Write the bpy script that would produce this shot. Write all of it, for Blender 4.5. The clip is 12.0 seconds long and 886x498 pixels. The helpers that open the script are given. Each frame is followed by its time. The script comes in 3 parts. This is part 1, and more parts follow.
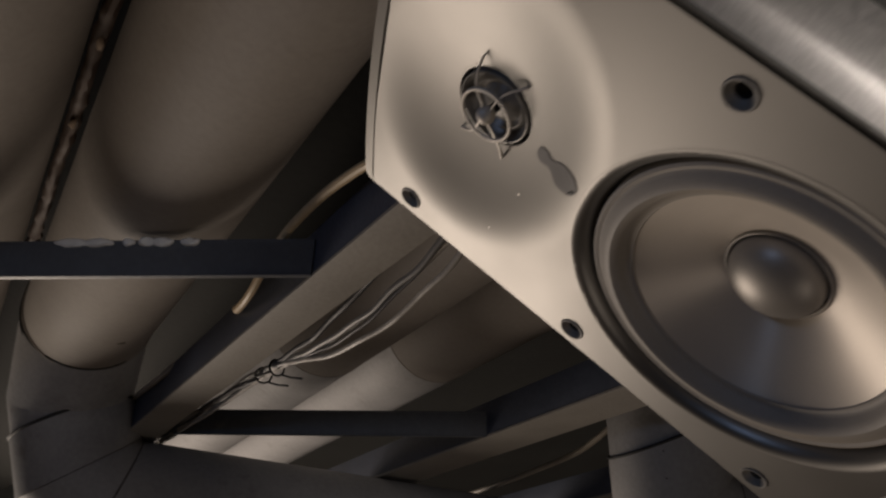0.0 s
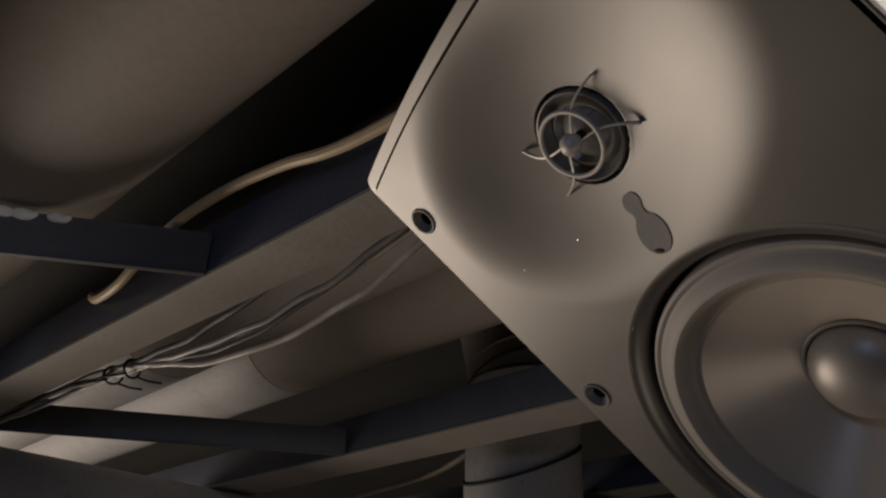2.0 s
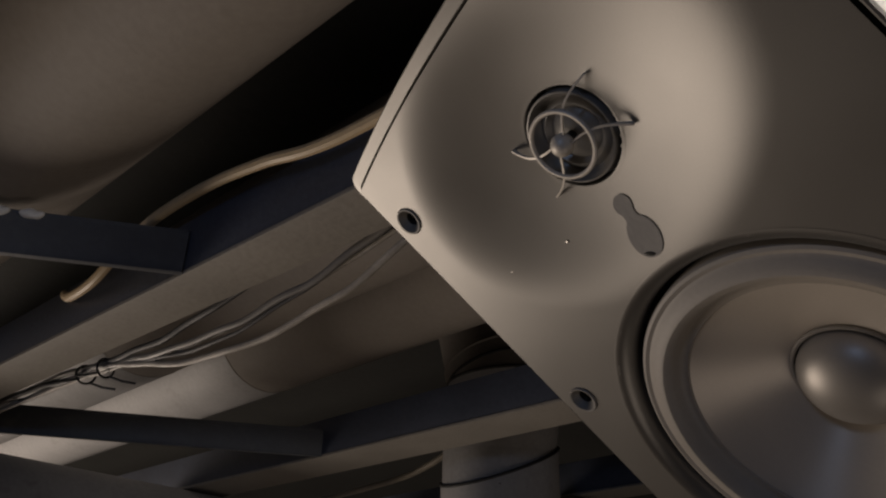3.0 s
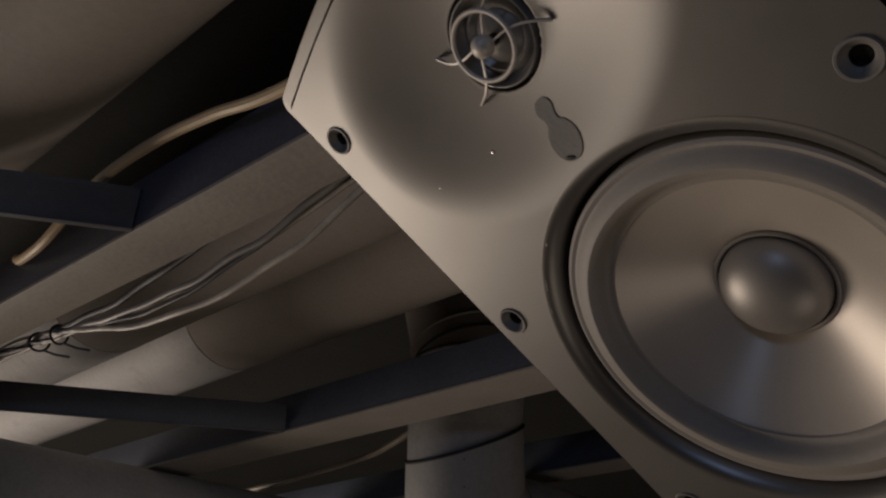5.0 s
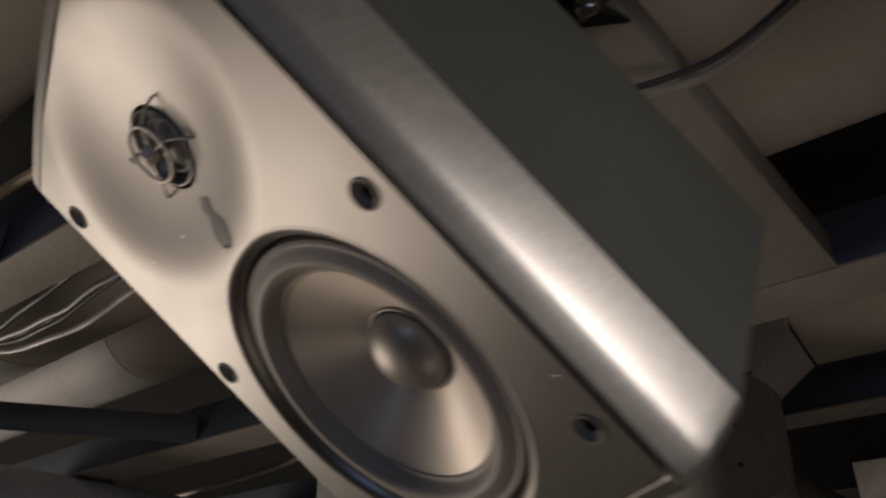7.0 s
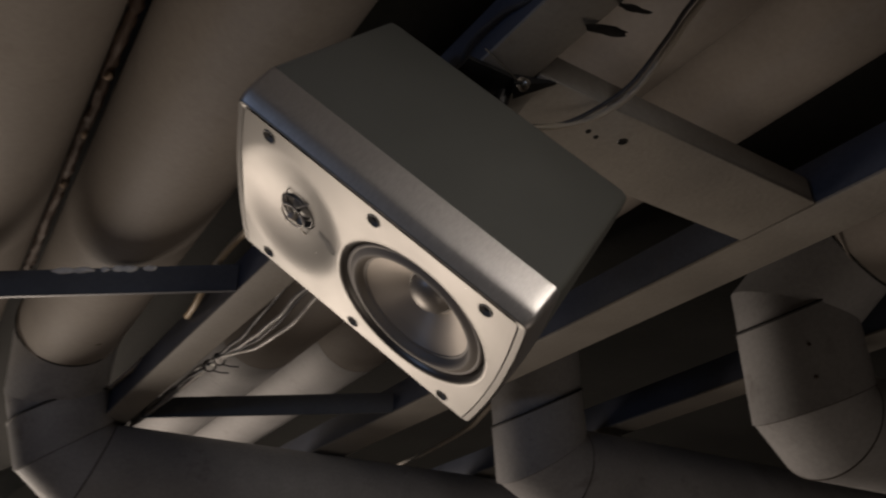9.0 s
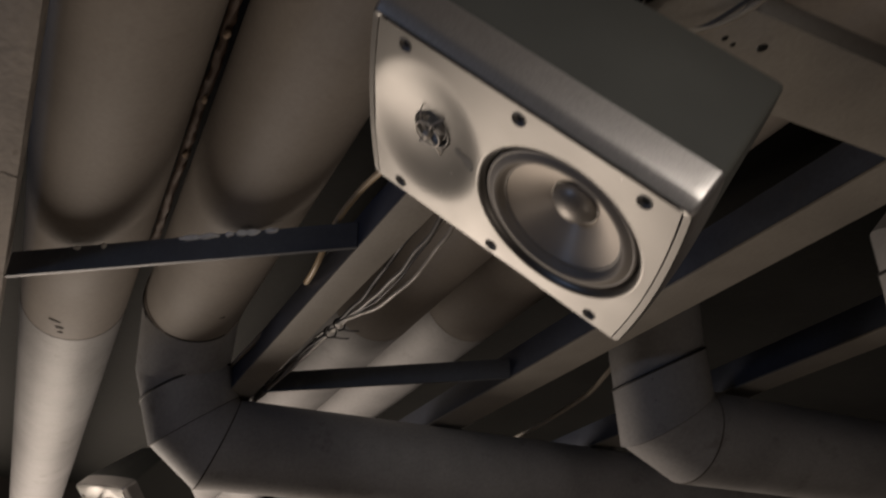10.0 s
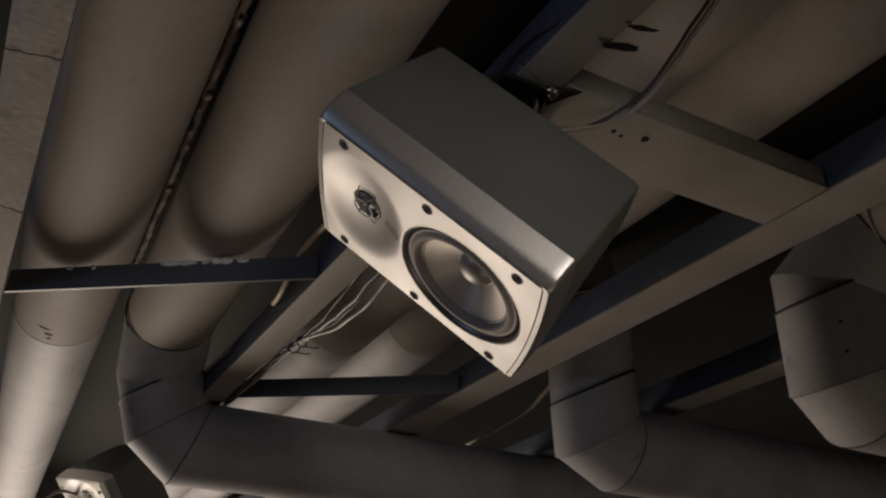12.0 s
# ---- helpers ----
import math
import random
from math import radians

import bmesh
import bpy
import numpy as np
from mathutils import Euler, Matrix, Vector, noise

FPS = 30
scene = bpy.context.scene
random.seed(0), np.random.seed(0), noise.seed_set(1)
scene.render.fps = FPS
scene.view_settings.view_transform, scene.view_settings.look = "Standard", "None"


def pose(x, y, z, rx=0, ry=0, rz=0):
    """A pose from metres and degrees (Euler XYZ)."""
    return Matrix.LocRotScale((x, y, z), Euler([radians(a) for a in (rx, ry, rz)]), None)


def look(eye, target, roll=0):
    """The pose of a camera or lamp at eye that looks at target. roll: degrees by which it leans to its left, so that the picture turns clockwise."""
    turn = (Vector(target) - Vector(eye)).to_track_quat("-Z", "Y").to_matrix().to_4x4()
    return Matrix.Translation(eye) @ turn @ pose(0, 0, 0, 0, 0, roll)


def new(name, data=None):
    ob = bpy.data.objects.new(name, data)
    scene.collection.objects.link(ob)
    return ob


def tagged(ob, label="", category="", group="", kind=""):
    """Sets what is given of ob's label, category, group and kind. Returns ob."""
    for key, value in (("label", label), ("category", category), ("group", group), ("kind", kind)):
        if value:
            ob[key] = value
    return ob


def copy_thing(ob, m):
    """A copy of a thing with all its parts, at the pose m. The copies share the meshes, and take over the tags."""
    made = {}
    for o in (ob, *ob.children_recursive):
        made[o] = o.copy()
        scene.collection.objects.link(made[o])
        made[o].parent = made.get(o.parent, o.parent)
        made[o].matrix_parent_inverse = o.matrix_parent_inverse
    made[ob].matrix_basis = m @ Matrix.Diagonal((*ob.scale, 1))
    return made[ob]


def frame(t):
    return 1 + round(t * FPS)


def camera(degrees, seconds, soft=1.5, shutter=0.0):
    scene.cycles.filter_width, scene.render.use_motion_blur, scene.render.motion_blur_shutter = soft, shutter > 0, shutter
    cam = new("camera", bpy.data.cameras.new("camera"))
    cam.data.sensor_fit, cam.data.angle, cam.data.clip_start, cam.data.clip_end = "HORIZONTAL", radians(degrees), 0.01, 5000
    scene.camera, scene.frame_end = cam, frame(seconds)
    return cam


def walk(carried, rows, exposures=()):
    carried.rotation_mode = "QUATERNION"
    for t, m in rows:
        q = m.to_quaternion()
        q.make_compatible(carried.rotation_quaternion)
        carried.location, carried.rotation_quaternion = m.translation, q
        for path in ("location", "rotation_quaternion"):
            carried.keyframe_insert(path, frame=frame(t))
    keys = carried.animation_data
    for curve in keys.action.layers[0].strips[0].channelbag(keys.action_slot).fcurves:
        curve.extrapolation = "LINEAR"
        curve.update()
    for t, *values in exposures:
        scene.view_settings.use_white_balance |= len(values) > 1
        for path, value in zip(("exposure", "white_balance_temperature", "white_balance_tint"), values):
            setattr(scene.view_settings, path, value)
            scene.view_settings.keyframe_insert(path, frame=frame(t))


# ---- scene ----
cam = camera(58.7, 12.0, soft=2.2, shutter=0.5)
PATH = [
    (0, (0.149, 0.065, 2.371), (1.055, 1.567, 3.332), 1.5),
    (0.5, (0.132, 0.121, 2.369), (1.156, 1.542, 3.334), 1.9),
    (1, (0.118, 0.141, 2.385), (1.248, 1.475, 3.355), 1.9),
    (1.5, (0.114, 0.163, 2.398), (1.316, 1.433, 3.369), 1.6),
    (2, (0.109, 0.156, 2.412), (1.352, 1.384, 3.385), 1.5),
    (2.5, (0.11, 0.163, 2.415), (1.377, 1.365, 3.389), 1.3),
    (4.5, (0.11, 0.158, 2.411), (1.42, 1.316, 3.382), 0.8),
    (5, (0.138, 0.159, 2.389), (1.46, 1.307, 3.356), 0.6),
    (5.5, (0.142, 0.158, 2.39), (1.477, 1.291, 3.357), 0.5),
    (6, (0.145, 0.151, 2.39), (1.489, 1.271, 3.359), 0.6),
    (6.5, (0.151, 0.096, 2.395), (1.5, 1.21, 3.365), 0.6),
    (6.8, (0.159, 0.058, 2.398), (1.530, 1.169, 3.346), -0.1),
    (7, (0.172, 0.021, 2.391), (1.522, 1.141, 3.351), -0.1),
    (7.2, (0.176, -0.019, 2.384), (1.519, 1.105, 3.351), -0.2),
    (8.8, (0.099, -0.24, 2.247), (1.12, 1.18, 3.217), -0.7),
    (9, (0.09, -0.263, 2.231), (1.058, 1.196, 3.198), -0.8),
    (9.5, (0.069, -0.281, 2.223), (0.925, 1.246, 3.191), -0.7),
    (10, (0.077, -0.196, 2.181), (0.852, 1.375, 3.145), -0.3),
    (10.5, (0.101, -0.174, 2.154), (0.839, 1.415, 3.119), 0.3),
    (11, (0.071, -0.291, 2.154), (0.813, 1.295, 3.12), 0.5),
    (11.5, (0.064, -0.352, 2.153), (0.833, 1.22, 3.121), 0.8),
    (12, (0.049, -0.375, 2.147), (0.862, 1.175, 3.115), 1.0),
]
walk(cam, [(t, look(eye, target, roll)) for t, eye, target, roll in PATH])

# ---- light ----
world = bpy.data.worlds.new("world")
scene.world = world
world.use_nodes = True
world.node_tree.nodes["Background"].inputs["Color"].default_value = (0.05, 0.05, 0.06, 1)
world.node_tree.nodes["Background"].inputs["Strength"].default_value = 0.05


def area_lamp(name, m, size, power, colour, spread=180):
    data = bpy.data.lights.new(name, "AREA")
    data.shape, data.size, data.energy, data.color = "DISK", size, power, colour
    data.spread = radians(spread)
    ob = new(name, data)
    ob.matrix_world = m
    return ob


WARM = (1.0, 0.835, 0.70)
COOL = (0.45, 0.62, 1.0)
LAMP = Vector((0.045, 1.95, 2.455))
area_lamp("room_light", look((-0.08, 4.0, 1.42), (0.3, 0.5, 2.7)), 1.7, 53, WARM)
area_lamp("rear_light", look((0.30, -1.25, 2.62), (0.42, 0.2, 2.5)), 0.28, 0.17, (1.0, 0.90, 0.82), 34)
# added fill from below, to brighten the undersides of the right-hand ducts
area_lamp("low_fill", look((0.9, -0.4, 0.3), (0.9, 0.6, 2.8)), 1.3, 3.4, WARM)
# unseen cool lamp, added for the blue reflections on the dust cap and cone
area_lamp("cool_light", look((-0.95, -0.05, 2.50), (0.38, 0.25, 2.5)), 0.17, 1.0, COOL)
bulb_light = bpy.data.lights.new("bulb_light", "POINT")
bulb_light.energy, bulb_light.color, bulb_light.shadow_soft_size = 0.6, (1.0, 0.88, 0.74), 0.03
new("bulb_light", bulb_light).location = LAMP


# ---- materials ----
def material(name, colour, rough=0.6, metal=0.0, vary=0.12, scale=6.0, grain=120.0, bump=0.15, stains=0.0, stain=(0.1, 0.08, 0.06), stretch=(1, 1, 1), fleck=0.0):
    """Procedural surface: broad mottling, fine grain with bump, and optional stains."""
    m = bpy.data.materials.new(name)
    m.use_nodes = True
    nt = m.node_tree
    b = nt.nodes["Principled BSDF"]
    tc = nt.nodes.new("ShaderNodeTexCoord")
    mp = nt.nodes.new("ShaderNodeMapping")
    mp.inputs["Scale"].default_value = stretch
    nt.links.new(tc.outputs["Object"], mp.inputs["Vector"])
    big = nt.nodes.new("ShaderNodeTexNoise")
    big.inputs["Scale"].default_value, big.inputs["Detail"].default_value = scale, 5
    fine = nt.nodes.new("ShaderNodeTexNoise")
    fine.inputs["Scale"].default_value, fine.inputs["Detail"].default_value = grain, 3
    for n in (big, fine):
        nt.links.new(mp.outputs["Vector"], n.inputs["Vector"])
    ramp = nt.nodes.new("ShaderNodeMapRange")
    ramp.inputs["From Min"].default_value, ramp.inputs["From Max"].default_value = 0.3, 0.7
    ramp.inputs["To Min"].default_value, ramp.inputs["To Max"].default_value = 1 - vary, 1 + vary
    nt.links.new(big.outputs["Fac"], ramp.inputs["Value"])
    ramp2 = nt.nodes.new("ShaderNodeMapRange")
    ramp2.inputs["From Min"].default_value, ramp2.inputs["From Max"].default_value = 0.3, 0.7
    ramp2.inputs["To Min"].default_value, ramp2.inputs["To Max"].default_value = 1 - vary * 0.5, 1 + vary * 0.5
    nt.links.new(fine.outputs["Fac"], ramp2.inputs["Value"])
    mul = nt.nodes.new("ShaderNodeMath")
    mul.operation = "MULTIPLY"
    nt.links.new(ramp.outputs["Result"], mul.inputs[0])
    nt.links.new(ramp2.outputs["Result"], mul.inputs[1])
    tint = nt.nodes.new("ShaderNodeVectorMath")
    tint.operation = "SCALE"
    tint.inputs[0].default_value = colour
    nt.links.new(mul.outputs["Value"], tint.inputs["Scale"])
    out = tint.outputs["Vector"]
    if stains:
        st = nt.nodes.new("ShaderNodeTexNoise")
        st.inputs["Scale"].default_value, st.inputs["Detail"].default_value, st.inputs["Roughness"].default_value = scale * 2.3, 7, 0.65
        nt.links.new(mp.outputs["Vector"], st.inputs["Vector"])
        sr = nt.nodes.new("ShaderNodeMapRange")
        sr.inputs["From Min"].default_value, sr.inputs["From Max"].default_value = 0.58, 0.72
        sr.inputs["To Max"].default_value = stains
        nt.links.new(st.outputs["Fac"], sr.inputs["Value"])
        mix = nt.nodes.new("ShaderNodeMix")
        mix.data_type = "RGBA"
        nt.links.new(sr.outputs["Result"], mix.inputs["Factor"])
        nt.links.new(out, mix.inputs["A"])
        mix.inputs["B"].default_value = (*stain, 1)
        out = mix.outputs["Result"]
    nt.links.new(out, b.inputs["Base Color"])
    rr = nt.nodes.new("ShaderNodeMapRange")
    rr.inputs["To Min"].default_value, rr.inputs["To Max"].default_value = max(0.05, rough - 0.1), min(1, rough + 0.1)
    nt.links.new(big.outputs["Fac"], rr.inputs["Value"])
    nt.links.new(rr.outputs["Result"], b.inputs["Roughness"])
    b.inputs["Metallic"].default_value = metal
    if bump:
        bp = nt.nodes.new("ShaderNodeBump")
        bp.inputs["Strength"].default_value, bp.inputs["Distance"].default_value = bump, 0.002
        nt.links.new(fine.outputs["Fac"], bp.inputs["Height"])
        nt.links.new(bp.outputs["Normal"], b.inputs["Normal"])
    return m


DUCT = material("painted_duct", (0.30, 0.27, 0.24), 0.72, 0, 0.10, 7, 140, 0.12, 0.25, (0.20, 0.17, 0.14))
DUCT_DARK = material("duct_elbow", (0.36, 0.357, 0.36), 0.62, 0, 0.16, 7, 140, 0.15, 0.5, (0.17, 0.155, 0.14))
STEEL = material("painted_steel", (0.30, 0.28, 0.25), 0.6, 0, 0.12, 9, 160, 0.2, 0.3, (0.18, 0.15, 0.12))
BRACE = material("dark_steel", (0.105, 0.112, 0.128), 0.5, 0.0, 0.15, 9, 160, 0.2, 0.2, (0.3, 0.28, 0.25))
CONCRETE = material("concrete", (0.34, 0.31, 0.28), 0.85, 0, 0.22, 14, 90, 0.5, 0.75, (0.15, 0.125, 0.10))
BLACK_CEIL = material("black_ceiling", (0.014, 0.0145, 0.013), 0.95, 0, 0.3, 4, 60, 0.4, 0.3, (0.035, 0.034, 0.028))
RUBBER = material("black_rubber", (0.02, 0.02, 0.02), 0.6, 0, 0.1, 20, 300, 0.05)
BAFFLE = material("silver_paint", (0.238, 0.231, 0.219), 0.42, 0.82, 0.03, 14, 1400, 0.02)
ALU = material("brushed_metal", (0.62, 0.60, 0.58), 0.36, 0.85, 0.08, 900, 3000, 0.05, stretch=(1.0, 0.22, 0.22))
CABINET = material("dark_grey_cabinet", (0.135, 0.139, 0.126), 0.55, 0, 0.06, 12, 700, 0.1)
CONE = material("grey_cone", (0.62, 0.57, 0.51), 0.45, 0.40, 0.04, 20, 900, 0.0)
DOMEM = material("grey_dome", (0.33, 0.31, 0.285), 0.42, 0.45, 0.03, 20, 900, 0.0)
SURR = material("rubber_surround", (0.31, 0.285, 0.255), 0.55, 0, 0.06, 20, 500, 0.05)
BLACKP = material("black_plastic", (0.012, 0.012, 0.012), 0.45, 0, 0.1, 20, 400, 0.05)
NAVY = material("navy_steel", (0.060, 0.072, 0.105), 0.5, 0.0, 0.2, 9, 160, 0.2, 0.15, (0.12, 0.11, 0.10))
RUST_D = material("dark_dirt", (0.05, 0.038, 0.03), 0.8, 0, 0.3, 60, 400, 0.2)
CRUMB = material("mortar", (0.34, 0.26, 0.19), 0.9, 0, 0.25, 60, 300, 0.4)
CHIP = material("white_paint_flake", (0.84, 0.82, 0.78), 0.6, 0, 0.1, 60, 400, 0.1)
RUST = material("rust", (0.060, 0.034, 0.020), 0.7, 0.2, 0.2, 60, 400, 0.1)
SCREWM = material("dark_screw", (0.21, 0.20, 0.185), 0.55, 0.0, 0.1, 60, 400, 0.1)
GUARD = material("satin_guard", (0.62, 0.58, 0.52), 0.45, 0.2, 0.05, 60, 400, 0.05)
TWM = material("tweeter_metal", (0.22, 0.212, 0.20), 0.42, 0.3, 0.05, 60, 400, 0.05)
BADGE = material("bare_patch", (0.15, 0.145, 0.14), 0.5, 0.1, 0.06, 60, 500, 0.05)
CABLE = material("pale_cable", (0.36, 0.32, 0.26), 0.5, 0, 0.1, 20, 300, 0.05)
CABLE_G = material("grey_cable", (0.20, 0.19, 0.18), 0.4, 0, 0.1, 20, 300, 0.05)
CABLE_Y = material("yellowed_cable", (0.62, 0.48, 0.30), 0.5, 0, 0.1, 20, 300, 0.05)
CABLE_W = material("whitish_cable", (0.40, 0.37, 0.33), 0.4, 0, 0.2, 40, 300, 0.05, 0.5, (0.16, 0.15, 0.13))
CABLE_D = material("dark_cable", (0.05, 0.05, 0.055), 0.5, 0, 0.1, 20, 300, 0.05)
SPECK = material("bright_speck", (0.95, 0.92, 0.86), 0.45, 1.0, 0.05, 60, 400, 0.0)
CHROME = material("bright_bolt", (0.7, 0.66, 0.6), 0.25, 1.0, 0.05, 40, 300, 0.05)
WALLM = material("room_wall", (0.10, 0.09, 0.085), 0.9, 0, 0.15, 2, 60, 0.2)
FLOORM = material("room_floor", (0.16, 0.13, 0.10), 0.6, 0, 0.15, 2, 60, 0.2)


GLOW = bpy.data.materials.new("lamp_lens")
GLOW.use_nodes = True
GLOW.node_tree.nodes["Principled BSDF"].inputs["Emission Color"].default_value = (1.0, 0.88, 0.74, 1)
GLOW.node_tree.nodes["Principled BSDF"].inputs["Emission Strength"].default_value = 12
tangent = CONE.node_tree.nodes.new("ShaderNodeTangent")
tangent.direction_type, tangent.axis = "RADIAL", "Z"
shade = CONE.node_tree.nodes["Principled BSDF"]
shade.inputs["Anisotropic"].default_value, shade.inputs["Anisotropic Rotation"].default_value = 0.75, 0.25
CONE.node_tree.links.new(tangent.outputs["Tangent"], shade.inputs["Tangent"])


# ---- mesh helpers ----
def link(name, bm, mat, parent=None, smooth=True, label=""):
    bmesh.ops.recalc_face_normals(bm, faces=bm.faces)
    me = bpy.data.meshes.new(name)
    bm.to_mesh(me)
    bm.free()
    me.materials.append(mat)
    if smooth:
        me.polygons.foreach_set("use_smooth", [True] * len(me.polygons))
        me.set_sharp_from_angle(angle=radians(35))
    ob = new(name, me)
    ob.parent = parent
    if label:
        ob["label"] = label
    return ob


def part(name, bm, mat, parent, label="", smooth=True):
    return link(name, bm, mat, parent, smooth, label)


def empty(name, m=None):
    ob = new(name)
    if m is not None:
        ob.matrix_world = m
    return ob


def box(lo, hi, bevel=0.0, bm=None):
    bm = bm or bmesh.new()
    vs = [bm.verts.new((x, y, z)) for x in (lo[0], hi[0]) for y in (lo[1], hi[1]) for z in (lo[2], hi[2])]
    for f in ((0, 1, 3, 2), (4, 6, 7, 5), (0, 4, 5, 1), (2, 3, 7, 6), (0, 2, 6, 4), (1, 5, 7, 3)):
        bm.faces.new([vs[i] for i in f])
    if bevel:
        es = {e for v in vs for e in v.link_edges}
        bmesh.ops.bevel(bm, geom=list(es), offset=bevel, segments=2, affect="EDGES", profile=0.6)
    return bm


def lathe(profile, seg=64, bm=None, m=None):
    """Turn (radius, height) pairs round z."""
    bm = bm or bmesh.new()
    m = m or Matrix()
    rings = []
    for r, z in profile:
        if r < 1e-6:
            rings.append([bm.verts.new(m @ Vector((0, 0, z)))])
        else:
            rings.append([bm.verts.new(m @ Vector((r * math.cos(a), r * math.sin(a), z))) for a in (2 * math.pi * i / seg for i in range(seg))])
    for a, b in zip(rings, rings[1:]):
        for i in range(seg):
            j = (i + 1) % seg
            if len(a) == 1 and len(b) == 1:
                continue
            if len(a) == 1:
                bm.faces.new((a[0], b[j], b[i]))
            elif len(b) == 1:
                bm.faces.new((a[i], a[j], b[0]))
            else:
                bm.faces.new((a[i], a[j], b[j], b[i]))
    return bm


def tube(pts, r, seg=10, bm=None, caps=True):
    """A round tube along points."""
    bm = bm or bmesh.new()
    pts = [Vector(p) for p in pts]
    n = len(pts)
    up = None
    rings = []
    for i, p in enumerate(pts):
        d = (pts[min(i + 1, n - 1)] - pts[max(i - 1, 0)]).normalized()
        if up is None:
            up = d.orthogonal().normalized()
        up = (up - d * up.dot(d)).normalized()
        side = d.cross(up)
        rr = r[i] if isinstance(r, (list, tuple)) else r
        rings.append([bm.verts.new(p + rr * (math.cos(a) * up + math.sin(a) * side)) for a in (2 * math.pi * k / seg for k in range(seg))])
    for a, b in zip(rings, rings[1:]):
        for i in range(seg):
            j = (i + 1) % seg
            bm.faces.new((a[i], a[j], b[j], b[i]))
    if caps:
        bm.faces.new(rings[0][::-1])
        bm.faces.new(rings[-1])
    return bm


def curve_pts(ctrl, n=12):
    """Catmull-Rom points through controls."""
    c = [Vector(p) for p in ctrl]
    c = [2 * c[0] - c[1]] + c + [2 * c[-1] - c[-2]]
    out = []
    for i in range(1, len(c) - 2):
        for k in range(n):
            t = k / n
            p0, p1, p2, p3 = c[i - 1:i + 3]
            out.append(0.5 * (2 * p1 + (p2 - p0) * t + (2 * p0 - 5 * p1 + 4 * p2 - p3) * t * t + (3 * p1 - p0 - 3 * p2 + p3) * t ** 3))
    out.append(c[-2])
    return out


def mitre_segments(path, r, seg=48, sleeve=None):
    """One open cylinder per leg of the path, cut on the mitre planes."""
    pts = [Vector(p) for p in path]
    dirs = [(b - a).normalized() for a, b in zip(pts, pts[1:])]
    out = []
    for i, d in enumerate(dirs):
        u = d.orthogonal().normalized()
        w = d.cross(u)
        n0 = (d + dirs[i - 1]).normalized() if i else d
        n1 = (d + dirs[i + 1]).normalized() if i + 1 < len(dirs) else d
        if sleeve and i == 2:
            n0 = sleeve
        bm = bmesh.new()
        ra, rb = [], []
        for k in range(seg):
            a = 2 * math.pi * k / seg
            o = r * (math.cos(a) * u + math.sin(a) * w)
            ra.append(bm.verts.new(pts[i] + o - d * (o.dot(n0) / d.dot(n0))))
            rb.append(bm.verts.new(pts[i + 1] + o - d * (o.dot(n1) / d.dot(n1))))
        for k in range(seg):
            j = (k + 1) % seg
            bm.faces.new((ra[k], ra[j], rb[j], rb[k]))
        out.append((bm, pts[i], pts[i + 1], d, n1))
    return out


def seam_ring(p, d, n, r, w):
    """A raised bead round a duct on the plane with normal n."""
    p, d, n = Vector(p), Vector(d).normalized(), Vector(n).normalized()
    u = d.orthogonal().normalized()
    s = d.cross(u)
    pts = []
    for k in range(48):
        a = 2 * math.pi * k / 48
        o = r * (math.cos(a) * u + math.sin(a) * s)
        pts.append(p + o - d * (o.dot(n) / d.dot(n)))
    bm = bmesh.new()
    rings = []
    for k, q in enumerate(pts):
        t = (pts[(k + 1) % 48] - pts[k - 1]).normalized()
        out = (q - p).normalized()
        side = t.cross(out)
        rings.append([bm.verts.new(q + w * (math.cos(b) * out + math.sin(b) * side)) for b in (2 * math.pi * i / 8 for i in range(8))])
    for a, b in zip(rings, rings[1:] + rings[:1]):
        for i in range(8):
            bm.faces.new((a[i], a[(i + 1) % 8], b[(i + 1) % 8], b[i]))
    return bm


# ---- structure ----
SOFFIT, BEAM_TOP, SLAB = 2.72, 2.78, 3.12


def setting(name, bm, mat, label, category, smooth=False):
    return tagged(link(name, bm, mat, None, smooth), label, category, "", "structure")


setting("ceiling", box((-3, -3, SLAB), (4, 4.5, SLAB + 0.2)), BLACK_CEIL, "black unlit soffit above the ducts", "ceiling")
setting("floor", box((-3, -3, -0.2), (4, 4.5, 0)), FLOORM, "brown floor of the room below", "floor")
setting("wall_north", box((-3, 4.5, 0), (4, 4.7, SLAB)), WALLM, "dark wall behind the ducts", "wall")
setting("wall_south", box((-3, -3.2, 0), (4, -3, SLAB)), WALLM, "dark plain wall", "wall")
setting("wall_west", box((-3.2, -3.2, 0), (-3, 4.7, SLAB)), WALLM, "dark plain wall", "wall")
setting("wall_east", box((4, -3.2, 0), (4.2, 4.7, SLAB)), WALLM, "dark plain wall", "wall")


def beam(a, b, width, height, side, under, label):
    """A steel beam from a to b (centre line of its underside), with the bottom flange as a part."""
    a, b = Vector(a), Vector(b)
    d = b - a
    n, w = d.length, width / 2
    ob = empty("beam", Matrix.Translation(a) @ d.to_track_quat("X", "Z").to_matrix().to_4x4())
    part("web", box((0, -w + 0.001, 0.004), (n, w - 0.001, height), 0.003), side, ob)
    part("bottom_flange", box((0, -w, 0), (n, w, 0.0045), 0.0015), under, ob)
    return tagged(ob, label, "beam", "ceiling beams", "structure")


